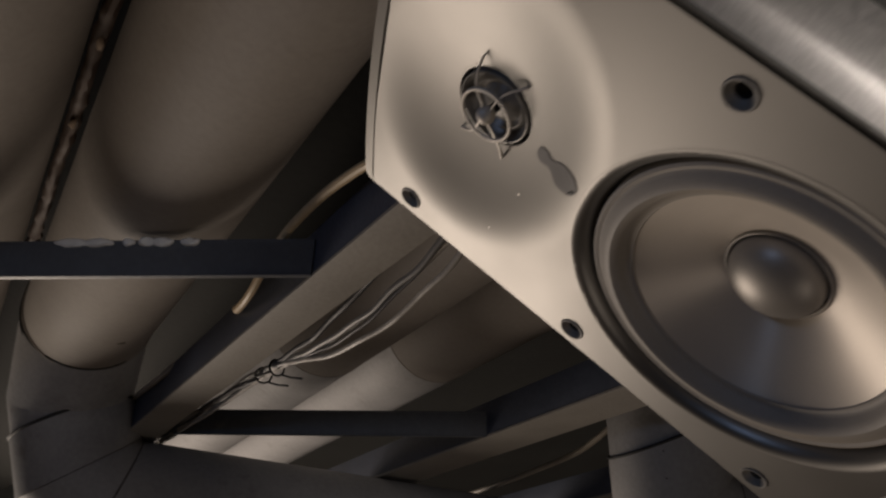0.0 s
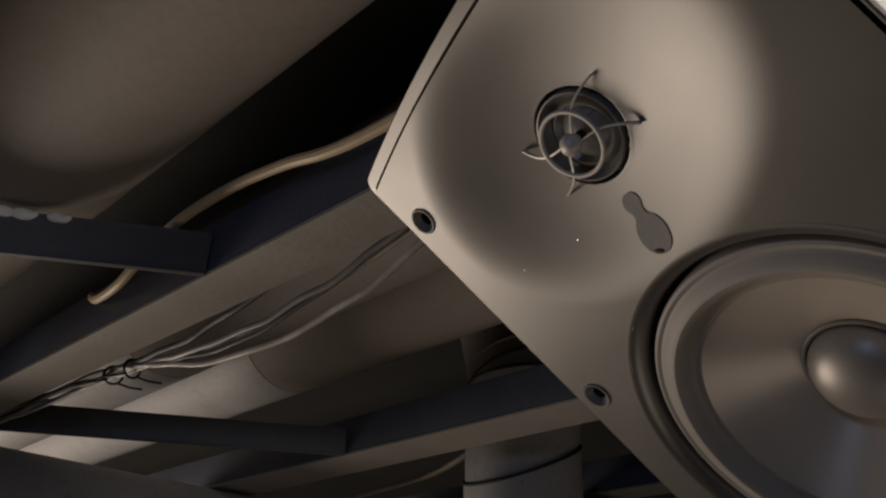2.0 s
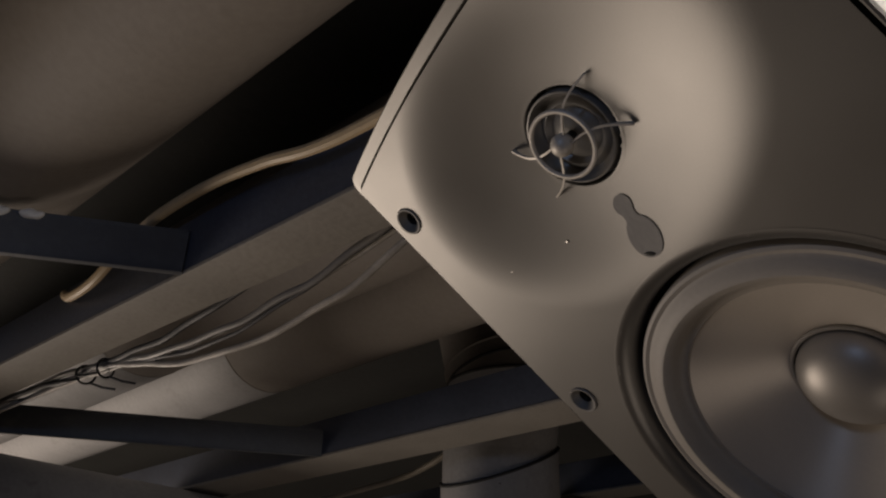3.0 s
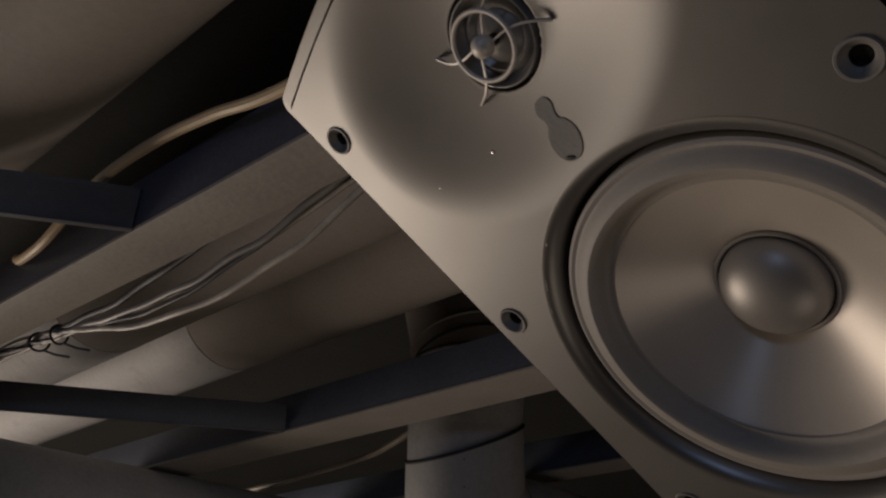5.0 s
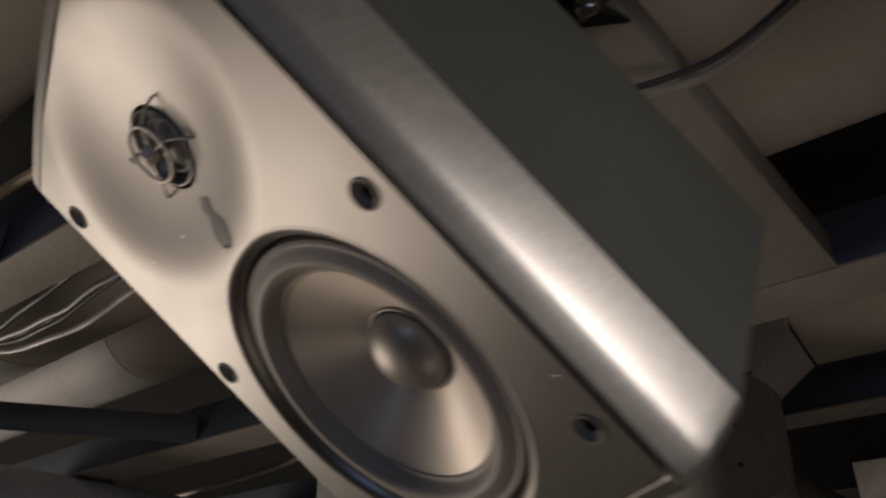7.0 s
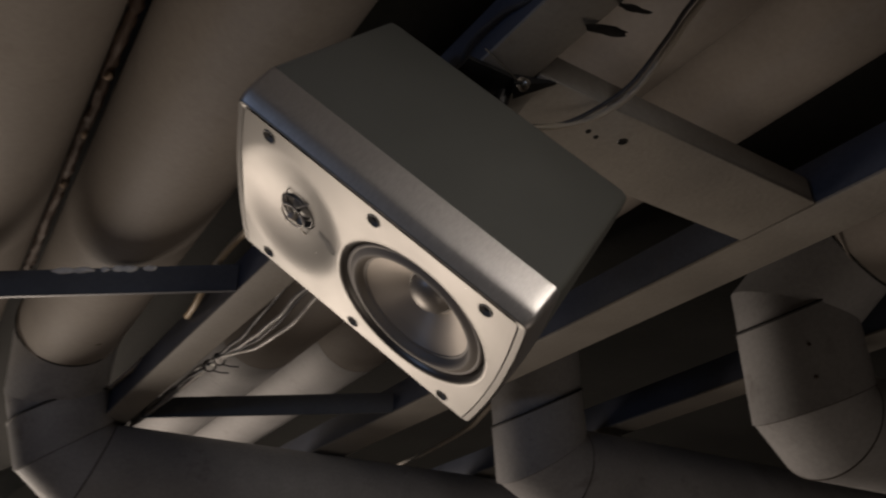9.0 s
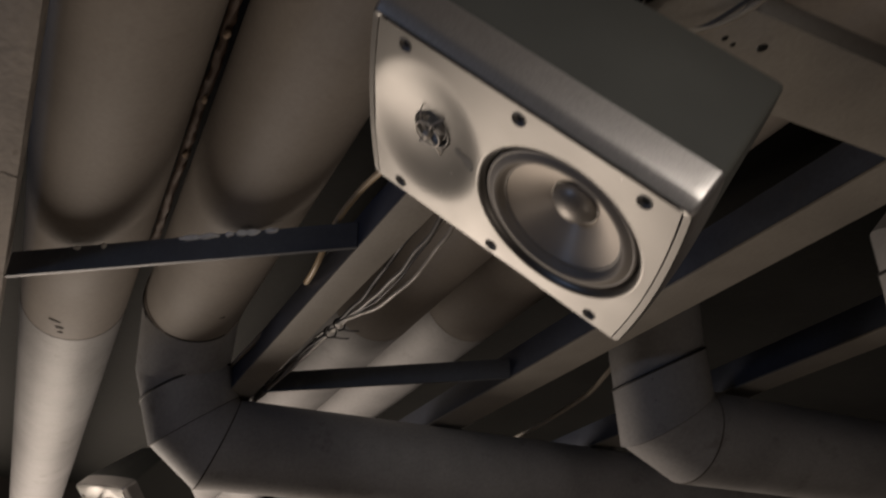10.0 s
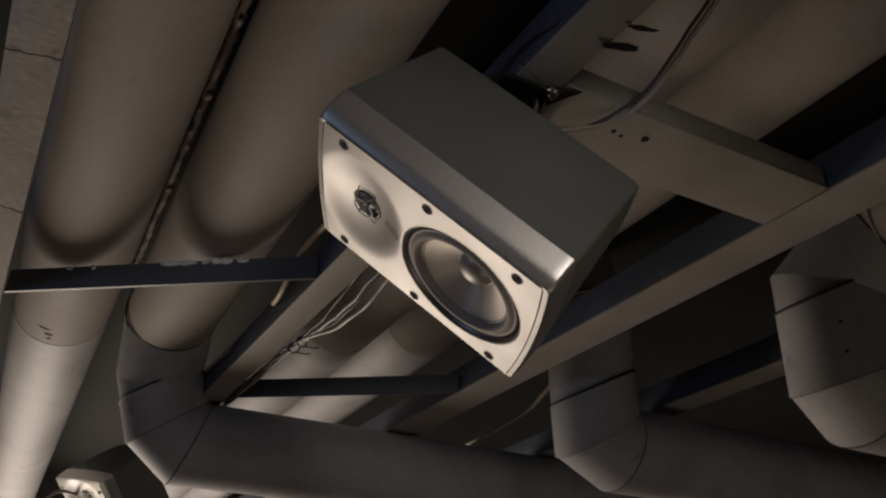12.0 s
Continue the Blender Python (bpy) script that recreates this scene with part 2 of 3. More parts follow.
edge = beam((0.006, -0.6, SOFFIT), (-0.119, 1.9, SOFFIT), 0.054, 0.06, CONCRETE, CONCRETE, "pale grey beam with cracked dusty paint")
beam((0.495, -1.4, SOFFIT), (0.367, 2.6, SOFFIT), 0.053, 0.058, NAVY, STEEL, "navy steel ceiling beam with a grey underside")
beam((1.005, -2.9, SOFFIT), (0.841, 4.4, SOFFIT), 0.084, 0.06, NAVY, STEEL, "navy steel ceiling beam with a grey underside")
beam((1.367, -2.9, SOFFIT), (1.367, 4.4, SOFFIT), 0.072, 0.06, NAVY, STEEL, "navy steel ceiling beam with a grey underside")
for cx, skew in ((0.985, 0.25), (1.34, -0.15), (0.70, 0.1)):
    pts = [(cx + skew * 0.027 * f + 0.003 * noise.noise(Vector((cx * 7, f * 3, 0))), 0.027 * f, -0.0002) for f in (-1 + 0.125 * k for k in range(17))]
    part("crack", tube(pts, [0.0004 + 0.0005 * abs(noise.noise(Vector((k * 0.7, cx, 0)))) for k in range(17)], 6), RUST_D, edge)
cross = beam((0.474, 0.203, SOFFIT - 0.0005), (0.889, 0.203, SOFFIT - 0.0005), 0.106, 0.036, STEEL, STEEL, "grey painted steel cross beam with drilled holes")
for hx, hy, hr in ((0.137, -0.019, 0.006), (0.108, -0.010, 0.003), (0.095, -0.013, 0.0035)):
    o = part("hole", lathe([(0, -0.0007), (hr * 0.8, -0.0007), (hr, 0.0003)], 14), BLACKP, cross)
    o.location = (hx, hy, 0)


def brace(a, b, label, chips=()):
    """An angle iron laid between two beams."""
    a, b = Vector(a), Vector(b)
    d = (b - a)
    n = d.length
    ob = empty("brace", Matrix.Translation(a) @ d.to_track_quat("X", "Z").to_matrix().to_4x4())
    part("flange", box((0, -0.002, 0.038), (n, 0.028, 0.042), 0.001), BRACE, ob)
    part("web", box((0, -0.003, 0), (n, 0.002, 0.0378), 0.001), BRACE, ob)
    part("lip", box((0, -0.0045, -0.0010), (n, 0.002, 0.0014), 0.0006), BRACE, ob)
    rng = random.Random(5)
    for k, (f, size) in enumerate(chips):
        bm = bmesh.new()
        bmesh.ops.create_icosphere(bm, subdivisions=3, radius=1, matrix=Matrix.Translation((n * f, -0.0042, 0.0380)) @ Matrix.Diagonal((size, 0.0036, 0.0036 + 0.0015 * rng.random(), 1)))
        for v in bm.verts:
            v.co += 0.0022 * noise.noise_vector(v.co * 120)
        part("paint_chip", bm, CHIP, ob, "flaking white paint")
    return tagged(ob, label, "brace", "braces")


brace((-0.046, 1.050, SOFFIT + 0.002), (0.401, 0.735, SOFFIT + 0.002), "navy angle iron brace with chipped white paint", ((0.535, 0.020), (0.585, 0.017), (0.645, 0.007), (0.68, 0.010), (0.71, 0.012), (0.765, 0.010), (0.20, 0.007), (0.28, 0.004)))
brace((0.446, 1.412, SOFFIT + 0.002), (0.889, 1.106, SOFFIT + 0.002), "navy angle iron brace between two beams")


def duct(path, r, label, dark=(0, 1), drop=0.0, joint=RUST_D):
    ob = empty("duct", Matrix.Translation(path[0]))
    inv = ob.matrix_world.inverted()
    sleeve = Vector((0.5, 0.0, -1.0)).normalized() if len(path) > 4 else None
    segs = mitre_segments(path, r)
    if sleeve:
        low = list(path)
        low[2] = Vector(path[2]).lerp(Vector(path[3]), drop)
        bm = mitre_segments(low, r + 0.0025, 48, sleeve)[2][0]
        bmesh.ops.transform(bm, matrix=inv, verts=bm.verts)
        part("sleeve", bm, DUCT_DARK, ob)
    for i, (bm, a, b, d, n) in enumerate(segs):
        bmesh.ops.transform(bm, matrix=inv, verts=bm.verts)
        part("pipe" if (b - a).length > 0.4 else "elbow_section", bm, DUCT if i == 0 else DUCT_DARK, ob)
        if i + 1 < len(segs):
            if sleeve and i == 1:
                b, d, n = Vector(low[2]), segs[2][3], sleeve
            bm = seam_ring(b, d, n, r + 0.0025 if sleeve and i == 1 else r - (0.0004 if i in dark else 0.0012), 0.0026 if i in dark else 0.0019)
            bmesh.ops.transform(bm, matrix=inv, verts=bm.verts)
            part("seam", bm, RUBBER if i in dark else joint, ob)
    if len(segs) > 2:
        # the sleeve at the end of the straight run
        along = (Vector(path[1]) - Vector(path[0])).normalized()
        for back, mat in ((0.035, DUCT), (0.008, RUBBER)):
            bm = seam_ring(Vector(path[1]) - along * back, along, along + Vector((0, 0, 0.12)), r, 0.0026)
            bmesh.ops.transform(bm, matrix=inv, verts=bm.verts)
            part("collar", bm, mat, ob)
        for along in (0.60, 0.92) if path[1][0] > 0.5 else ():
            p, dx = Vector(path[2]).lerp(Vector(path[3]), along), -0.78
            q = p + (r + 0.0027) * Vector((dx, -math.sqrt(1 - dx * dx), 0))
            bm = lathe([(0, 0.0014), (0.0024, 0.0010), (0.0034, -0.001)], 10, None, Matrix.Translation(q) @ Vector((dx, -0.8, 0)).to_track_quat("Z", "Y").to_matrix().to_4x4())
            bmesh.ops.transform(bm, matrix=inv, verts=bm.verts)
            part("rivet", bm, RUST, ob)
    return tagged(ob, label, "duct", "ceiling ducts")


REST = 2.772
duct([(0.053, -2.8, REST + 0.1), (0.047, 1.42, REST + 0.1), (0.040, 4.4, REST + 0.1)], 0.099, "long grey painted ventilation duct resting on a brace", ())
duct([(0.262, -2.8, REST + 0.097), (0.267, 1.355, REST + 0.097), (0.284, 1.475, 2.778), (0.327, 1.5, 2.667), (0.379, 1.5, 2.625), (3.9, 1.5, 2.625)], 0.096, "grey duct bending down through a jointed elbow", (0, 1), 0.36)
duct([(0.647, -2.8, 2.932), (0.646, 1.30, 2.932), (0.645, 4.4, 2.932)], 0.1, "grey painted ventilation duct between beams", (), 0.0, DUCT)
duct([(0.852, -2.8, 2.952), (0.850, 1.26, 2.952), (0.848, 4.4, 2.952)], 0.1, "grey painted ventilation duct between beams", (), 0.0, DUCT)
duct([(1.136, 1.02, SLAB), (1.134, 0.96, 2.875), (1.150, 0.985, 2.77), (1.168, 1.0, 2.644), (1.222, 1.0, 2.616), (3.9, 1.0, 2.616)], 0.096, "grey duct bending down behind a beam through a jointed elbow", (0, 1), 0.22)
duct([(1.292, -2.8, REST + 0.093), (1.280, 0.315, REST + 0.093), (1.252, 0.425, 2.775), (1.252, 0.43, 2.614), (1.280, 0.43, 2.588), (3.9, 0.43, 2.588)], 0.093, "grey duct bending down through a jointed elbow")

# ---- loudspeaker ----
SPK = Matrix.Translation((0.3544, 0.2571, 2.5262)) @ Matrix(((0.7039, -0.3805, -0.5997), (-0.3188, -0.9238, 0.2120), (-0.6347, 0.0420, -0.7716))).to_quaternion().to_matrix().to_4x4()
WOOFER, TWEETER = Vector((0.0510, 0.0, 0.0)), Vector((-0.0808, 0.0007, 0.0039))


def outline(xe, ht, hb, s, rc=0.006):
    """A closed loop: straight long sides, ends that bow out by s, rounded corners."""
    pts = []

    def end(y):
        m, h = (ht - hb) / 2, (ht + hb) / 2
        return xe + s * (1 - ((y - m) / h) ** 2)

    for i in range(41):
        pts.append((-xe + rc + (2 * xe - 2 * rc) * i / 40, -hb))
    for i in range(1, 6):
        a = -math.pi / 2 + math.pi / 2 * i / 6
        pts.append((xe - rc + rc * math.cos(a), -hb + rc + rc * math.sin(a)))
    for i in range(25):
        y = -hb + rc + (hb + ht - 2 * rc) * i / 24
        pts.append((end(y) - s * (1 - ((-hb + rc - (ht - hb) / 2) / ((ht + hb) / 2)) ** 2), y))
    for i in range(1, 6):
        a = math.pi / 2 * i / 6
        pts.append((xe - rc + rc * math.cos(a), ht - rc + rc * math.sin(a)))
    right = pts[41:]
    for i in range(41):
        pts.append((xe - rc - (2 * xe - 2 * rc) * i / 40, ht))
    pts += [(-x, y) for x, y in reversed(right)]
    return pts


def loft(rings, cap=False):
    bm = bmesh.new()
    vs = [[bm.verts.new((x, y, z)) for x, y in outline(xe, ht, hb, s)] for xe, ht, hb, s, z in rings]
    n = len(vs[0])
    for a, b in zip(vs, vs[1:]):
        for i in range(n):
            bm.faces.new((a[i], a[(i + 1) % n], b[(i + 1) % n], b[i]))
    if cap:
        bm.faces.new(vs[-1])
    return bm


def taper(bm, at=(0.0, 0.0)):
    """The front narrows slightly towards the woofer's end."""
    for v in bm.verts:
        y = v.co.y + at[1]
        y *= 0.988 - 0.15 * (v.co.x + at[0]) if y > 0 else 0.99
        v.co.y = y - at[1]
    return bm


def bowl(x, y):
    """Depth of the flared horn mouth round the tweeter."""
    rho = math.hypot((x - TWEETER.x + 0.002) / 0.063, y / 0.083)
    t = min(0.80, max(0, 1 - rho))
    return -0.0150 * t * t / (t * t + 0.3)


SCREWS = [(i * 0.1056, j * 0.0858) for i in (-1, 0, 1) for j in (-1, 1)]
WELL = Vector((0.0510, -0.0015, 0.0))
HOLES = [(WELL.x, WELL.y, 0.0775), (TWEETER.x, TWEETER.y, 0.0192)] + [(x, y, 0.0052) for x, y in SCREWS]


def baffle_mesh():
    bm = bmesh.new()
    nx, ny = 200, 150
    h = (0.0985, 0.0965)
    grid = []
    for j in range(ny + 1):
        y = -h[1] + (h[0] + h[1]) * j / ny
        xe = 0.1305 + 0.0062 * (1 - (y / 0.0975) ** 2)
        grid.append([[-xe + 2 * xe * i / nx, y] for i in range(nx + 1)])
    for row in grid:
        for p in row:
            for cx, cy, r in HOLES:
                d = math.hypot(p[0] - cx, p[1] - cy)
                if abs(d - r) < 0.0008:
                    p[0], p[1] = cx + (p[0] - cx) * r / d, cy + (p[1] - cy) * r / d
    vs = [[bm.verts.new((x, y, bowl(x, y))) for x, y in row] for row in grid]
    for j in range(ny):
        for i in range(nx):
            q = (vs[j][i], vs[j][i + 1], vs[j + 1][i + 1], vs[j + 1][i])
            mx, my = sum(v.co.x for v in q) / 4, sum(v.co.y for v in q) / 4
            if all(math.hypot(mx - cx, my - cy) > r for cx, cy, r in HOLES):
                bm.faces.new(q)
    return bm


def guard_arm(angle, reach):
    """One curved fin of the tweeter's guard."""
    bm = bmesh.new()
    c, s = math.cos(angle), math.sin(angle)
    n, prof = 16, []
    for i in range(n + 1):
        t = i / n
        r = 0.0035 + reach * t
        lift = -0.0060 - 0.0050 * t ** 2.0
        bend = 0.0030 * math.sin(math.pi * t)
        deep = 0.0009 + 0.0030 * max(0, t - 0.6)
        prof.append((r, bend, lift, deep))
    rows = []
    for r, bend, lift, deep in prof:
        rows.append([bm.verts.new((r * c - (bend + w) * s, r * s + (bend + w) * c, z)) for w, z in ((-0.0003, lift - deep), (0.0003, lift - deep), (0.0004, lift), (-0.0004, lift))])
    for a, b in zip(rows, rows[1:]):
        for i in range(4):
            bm.faces.new((a[i], a[(i + 1) % 4], b[(i + 1) % 4], b[i]))
    bm.faces.new(rows[0])
    bm.faces.new(rows[-1])
    return bm


def torus(r, w, z, seg=56, k=10):
    return lathe([(r + w * math.cos(2 * math.pi * i / k), z + w * math.sin(2 * math.pi * i / k)) for i in range(k + 1)], seg)


def loudspeaker(m, label):
    ob = empty("loudspeaker", m)
    part("body", taper(loft([(0.1392, 0.1107, 0.0971, 0.0055, -0.0368), (0.1388, 0.1075, 0.0940, 0.0055, -0.05), (0.1300, 0.0800, 0.0500, 0.003, -0.172), (0.1270, 0.0760, 0.0450, 0.002, -0.1765), (0.1240, 0.0730, 0.0420, 0.002, -0.1780)], True)), CABINET, ob, "dark grey textured cabinet")
    part("bezel", taper(loft([(0.1319, 0.0994, 0.0966, 0.006, -0.0040), (0.1320, 0.0999, 0.0968, 0.006, -0.0007), (0.1325, 0.1006, 0.0970, 0.006, -0.0002), (0.1376, 0.1014, 0.0972, 0.006, -0.0004), (0.1383, 0.1020, 0.0973, 0.006, -0.0014)])), BAFFLE, ob, "silver-grey painted rounded frame")
    part("edge_chamfer", taper(loft([(0.1382, 0.1019, 0.0973, 0.006, -0.0013), (0.1389, 0.1032, 0.0973, 0.006, -0.0036), (0.1395, 0.1048, 0.0974, 0.006, -0.0066), (0.1396, 0.1057, 0.0974, 0.006, -0.0084), (0.1397, 0.1064, 0.0974, 0.006, -0.0100)])), ALU, ob)
    part("edge_trim", taper(loft([(0.1397, 0.10635, 0.0974, 0.006, -0.0099), (0.1397, 0.1070, 0.0974, 0.006, -0.0116), (0.1397, 0.1076, 0.0974, 0.006, -0.0140), (0.1397, 0.1082, 0.0974, 0.006, -0.0172), (0.1397, 0.1091, 0.0974, 0.006, -0.0220), (0.1396, 0.1108, 0.0974, 0.006, -0.0350), (0.1396, 0.1110, 0.0974, 0.006, -0.0366), (0.1380, 0.1095, 0.0960, 0.006, -0.0370)])), ALU, ob, "brushed metal edge trim")
    part("baffle", taper(baffle_mesh()), BAFFLE, ob, "silver-grey painted front panel")
    part("gasket", taper(loft([(0.1321, 0.0996, 0.0973, 0.006, -0.0036), (0.1288, 0.0962, 0.0950, 0.006, -0.0036)])), BLACKP, ob)
    # woofer
    bm = lathe([(0.0788, 0.0001), (0.0778, 0.00015), (0.0767, -0.0002), (0.0756, -0.0007), (0.0746, -0.0015), (0.0736, -0.0026), (0.0727, -0.0042), (0.0720, -0.0066), (0.0715, -0.0125)], 128)
    for v in bm.verts:
        v.co.z += bowl(v.co.x + WELL.x, v.co.y + WELL.y) * max(0, min(1, (math.hypot(v.co.x, v.co.y) - 0.0715) / 0.0055))
    ring = part("trim_ring", taper(bm, WELL), BAFFLE, ob, "rounded edge of the speaker well")
    ring.location = WELL
    well = part("well", lathe([(0.0717, -0.0110), (0.0670, -0.0145), (0.0600, -0.014), (0.0, -0.05)], 96), BLACKP, ob)
    well.location = WELL
    woofer = part("woofer", lathe([(0.0535, -0.0080), (0.0530, -0.0084), (0.0400, -0.0165), (0.0300, -0.0235), (0.0215, -0.0292), (0.0215, -0.032)], 128), CONE, ob, "satin metal cone")
    woofer.location = WOOFER
    part("surround", lathe([(0.0700, -0.0125), (0.0699, -0.0050), (0.0694, -0.0038), (0.0682, -0.0032), (0.0667, -0.0036), (0.0652, -0.0030), (0.0630, -0.0012), (0.0602, -0.0007), (0.0583, -0.0016), (0.0569, -0.0036), (0.0560, -0.0058), (0.0552, -0.0070), (0.0541, -0.0075), (0.0530, -0.0076), (0.0526, -0.0088)], 128), SURR, woofer, "grey rubber surround")
    part("dust_cap", lathe([(0.0, -0.0150)] + [(0.0198 * math.sin(a), -0.0290 + 0.014 * math.cos(a)) for a in (math.pi / 2 * i / 14 for i in range(1, 15))] + [(0.0199, -0.0305)], 96), DOMEM, woofer, "smooth domed centre cap")
    part("cap_ring", torus(0.0212, 0.0009, -0.0283), DOMEM, woofer)
    # tweeter
    bm = lathe([(0.0204, 0.0001), (0.0198, 0.00012), (0.0193, 0.0001), (0.0190, -0.0006), (0.0189, -0.0060)], 96)
    for v in bm.verts:
        v.co.z += bowl(v.co.x + TWEETER.x, v.co.y + TWEETER.y)
    throat = part("throat", bm, BAFFLE, ob, "rolled edge of the tweeter opening")
    throat.location = (TWEETER.x, TWEETER.y, 0)
    tw = part("tweeter", lathe([(0.0177, -0.0200), (0.0177, -0.0128), (0.0174, -0.0122), (0.0168, -0.0121), (0.0164, -0.0127), (0.0158, -0.0152), (0.0140, -0.0172), (0.0127, -0.0160), (0.0118, -0.0158), (0.0110, -0.0166), (0.0098, -0.0178), (0.0075, -0.0158), (0.0040, -0.0143), (0, -0.0138)], 72), TWM, ob, "dark metal dome tweeter")
    tw.location = TWEETER
    part("gap_ring", lathe([(0.0187, -0.0160), (0.0186, -0.0190), (0.0176, -0.0192)], 64), BLACKP, tw)
    part("plug_stem", lathe([(0.0022, -0.0085), (0.0022, -0.0145)], 20), BLACKP, tw)
    guard = part("guard", torus(0.0124, 0.0009, -0.0068), GUARD, tw, "thin metal spider guard")
    for k, reach in ((116, 0.0222), (63, 0.0224), (242, 0.0222), (297, 0.0222)):
        part("arm", guard_arm(radians(k), reach), GUARD, guard)
    bm = bmesh.new()
    bmesh.ops.create_uvsphere(bm, u_segments=24, v_segments=14, radius=0.0042, matrix=Matrix.Translation((0, 0, -0.0066)))
    part("phase_plug", bm, GUARD, guard)
    # screws in counterbores
    for x, y in SCREWS:
        sc = part("screw", lathe([(0.0064, 0.0001), (0.0060, 0.0008), (0.0053, 0.0007), (0.0047, -0.0006), (0.0038, -0.0018), (0.0030, -0.0024), (0.0027, -0.0060), (0, -0.0062)], 28), SCREWM, ob, "recessed dark socket screw")
        sc.location = (x, y * (0.988 - 0.15 * x if y > 0 else 0.99), bowl(x, y))
        bm = lathe([(0.0029, -0.0021), (0.0024, -0.0040), (0, -0.0042)], 16)
        part("socket", bm, BLACKP, sc)
    # bare patch where a badge came off
    bm = bmesh.new()
    n = 40
    a, b = Vector((-0.0512, -0.0022)), Vector((-0.0385, -0.0022))
    u = (b - a).normalized()
    v = Vector((-u.y, u.x))
    ln = (b - a).length
    loop = []
    for k in range(n):
        t = k / (n - 1)
        s0, s1 = -0.0040, ln + 0.0078
        p = s0 + (s1 - s0) * (1 - math.cos(math.pi * t)) / 2
        w1 = math.sqrt(max(0, 0.0040 ** 2 - p * p))
        w2 = 0.0066 * math.sqrt(max(0, 1 - ((p - ln) / 0.0078) ** 2))
        w = max(w1, w2, 0.0028 if 0 < p < ln else 0)
        loop.append((p, w))
    rows = []
    for p, w in loop:
        row = []
        for f in (-1, -0.5, 0, 0.5, 1):
            q = a + u * p + v * w * f
            row.append(bm.verts.new((q.x, q.y, bowl(q.x, q.y) + 0.00035)))
        rows.append(row)
    for r0, r1 in zip(rows, rows[1:]):
        for i in range(4):
            bm.faces.new((r0[i], r0[i + 1], r1[i + 1], r1[i]))
    bmesh.ops.remove_doubles(bm, verts=bm.verts, dist=0.00002)
    part("badge_mark", bm, BADGE, ob, "dull bare patch of a lost badge")
    # black sliver for the hole's shadow at the end of the badge mark
    bm = bmesh.new()
    bmesh.ops.create_icosphere(bm, subdivisions=2, radius=1, matrix=Matrix.Translation((-0.0326, -0.0044, bowl(-0.0326, -0.0044) + 0.0004)) @ Matrix.Rotation(radians(-30), 4, "Z") @ Matrix.Diagonal((0.0008, 0.0027, 0.0004, 1)))
    part("badge_hole_shade", bm, BLACKP, ob)
    # tiny bright metal discs that stand in for glints on the panel
    for x, y, r in ((-0.0543, -0.0322, 0.0006), (-0.060, -0.062, 0.0004), (0.085, 0.091, 0.0004)):
        bm = bmesh.new()
        bmesh.ops.create_icosphere(bm, subdivisions=2, radius=r, matrix=Matrix.Translation((x, y, bowl(x, y) + 0.0002)) @ Matrix.Diagonal((1.0, 1.0, 0.15, 1)))
        part("glint_dot", bm, SPECK, ob)
    return tagged(ob, label, "loudspeaker", "loudspeakers")


spk = loudspeaker(SPK, "silver-fronted loudspeaker hung tilted from a steel cross beam")

# the second one, farther along the ducts
n2 = Vector((-0.659, -0.23, -0.718)).normalized()
w2 = Vector((0.486, -0.85, -0.17))
w2 = (w2 - n2 * w2.dot(n2)).normalized()
x2 = w2.cross(n2)
spk2 = copy_thing(spk, Matrix.Translation(Vector((0.185, 1.95, 2.606)) + 0.139 * x2) @ Matrix((x2, w2, n2)).transposed().to_4x4())
tagged(spk2, "silver-fronted loudspeaker hanging beside a lamp under the ducts")


# ---- bracket ----
def bracket(top, label):
    ob = empty("speaker_bracket", Matrix.Translation(top))
    part("plate", box((-0.055, -0.022, -0.005), (0.006, 0.022, -0.0006), 0.001), BLACKP, ob)
    part("tongue", tube([(0.0, -0.014, -0.003), (0.034, -0.036, -0.003)], [0.014, 0.001], 4), BLACKP, ob)
    part("safety_wire", tube([(-0.048, -0.037, -0.002), (-0.028, -0.034, -0.008), (-0.004, -0.026, -0.010)], 0.0008, 6), CHROME, ob, "thin bright wire")
    bm = tube([(0.016, -0.020, -0.004), (0.017, -0.004, -0.006), (0.018, 0.020, -0.012)], 0.011, 4)
    for v in bm.verts:
        v.co.z = -0.0055 + 0.18 * (v.co.z + 0.006) - 0.25 * max(0, v.co.y)
    part("strap", bm, STEEL, ob, "pale steel strap")
    part("arm", tube([(0, 0, -0.002), (-0.004, 0.012, -0.03), (0.002, 0.035, -0.058)], 0.008, 14), BLACKP, ob)
    part("ball_joint", lathe([(0, -0.012), (0.008, -0.009), (0.012, 0), (0.008, 0.009), (0, 0.012)], 24, None, Matrix.Translation((-0.004, 0.010, -0.026))), BLACKP, ob)
    bolt = part("bolt", lathe([(0, 0.008), (0.003, 0.0075), (0.0045, 0.005), (0.0046, 0.0), (0.007, -0.0005), (0.007, -0.002)], 16, None, Matrix.Translation((0.004, -0.024, -0.009)) @ Euler((radians(115), 0, 0)).to_matrix().to_4x4()), CHROME, ob, "shiny bolt head")
    return tagged(ob, label, "bracket")


bracket((0.458, 0.185, SOFFIT), "black steel wall bracket with a shiny bolt holding the loudspeaker")


# ---- cables ----
def cable(ctrl, r, mat, label, group="", crumple=0.0):
    pts = [Vector(p) + crumple * noise.noise_vector(Vector(p) * 16 + Vector((r * 9000, 0, 0))) for p in curve_pts(ctrl)]
    o = Vector(pts[0])
    ob = link("cable", tube([p - o for p in pts], r, 10), mat)
    ob.location = o
    return tagged(ob, label, "cable", group)


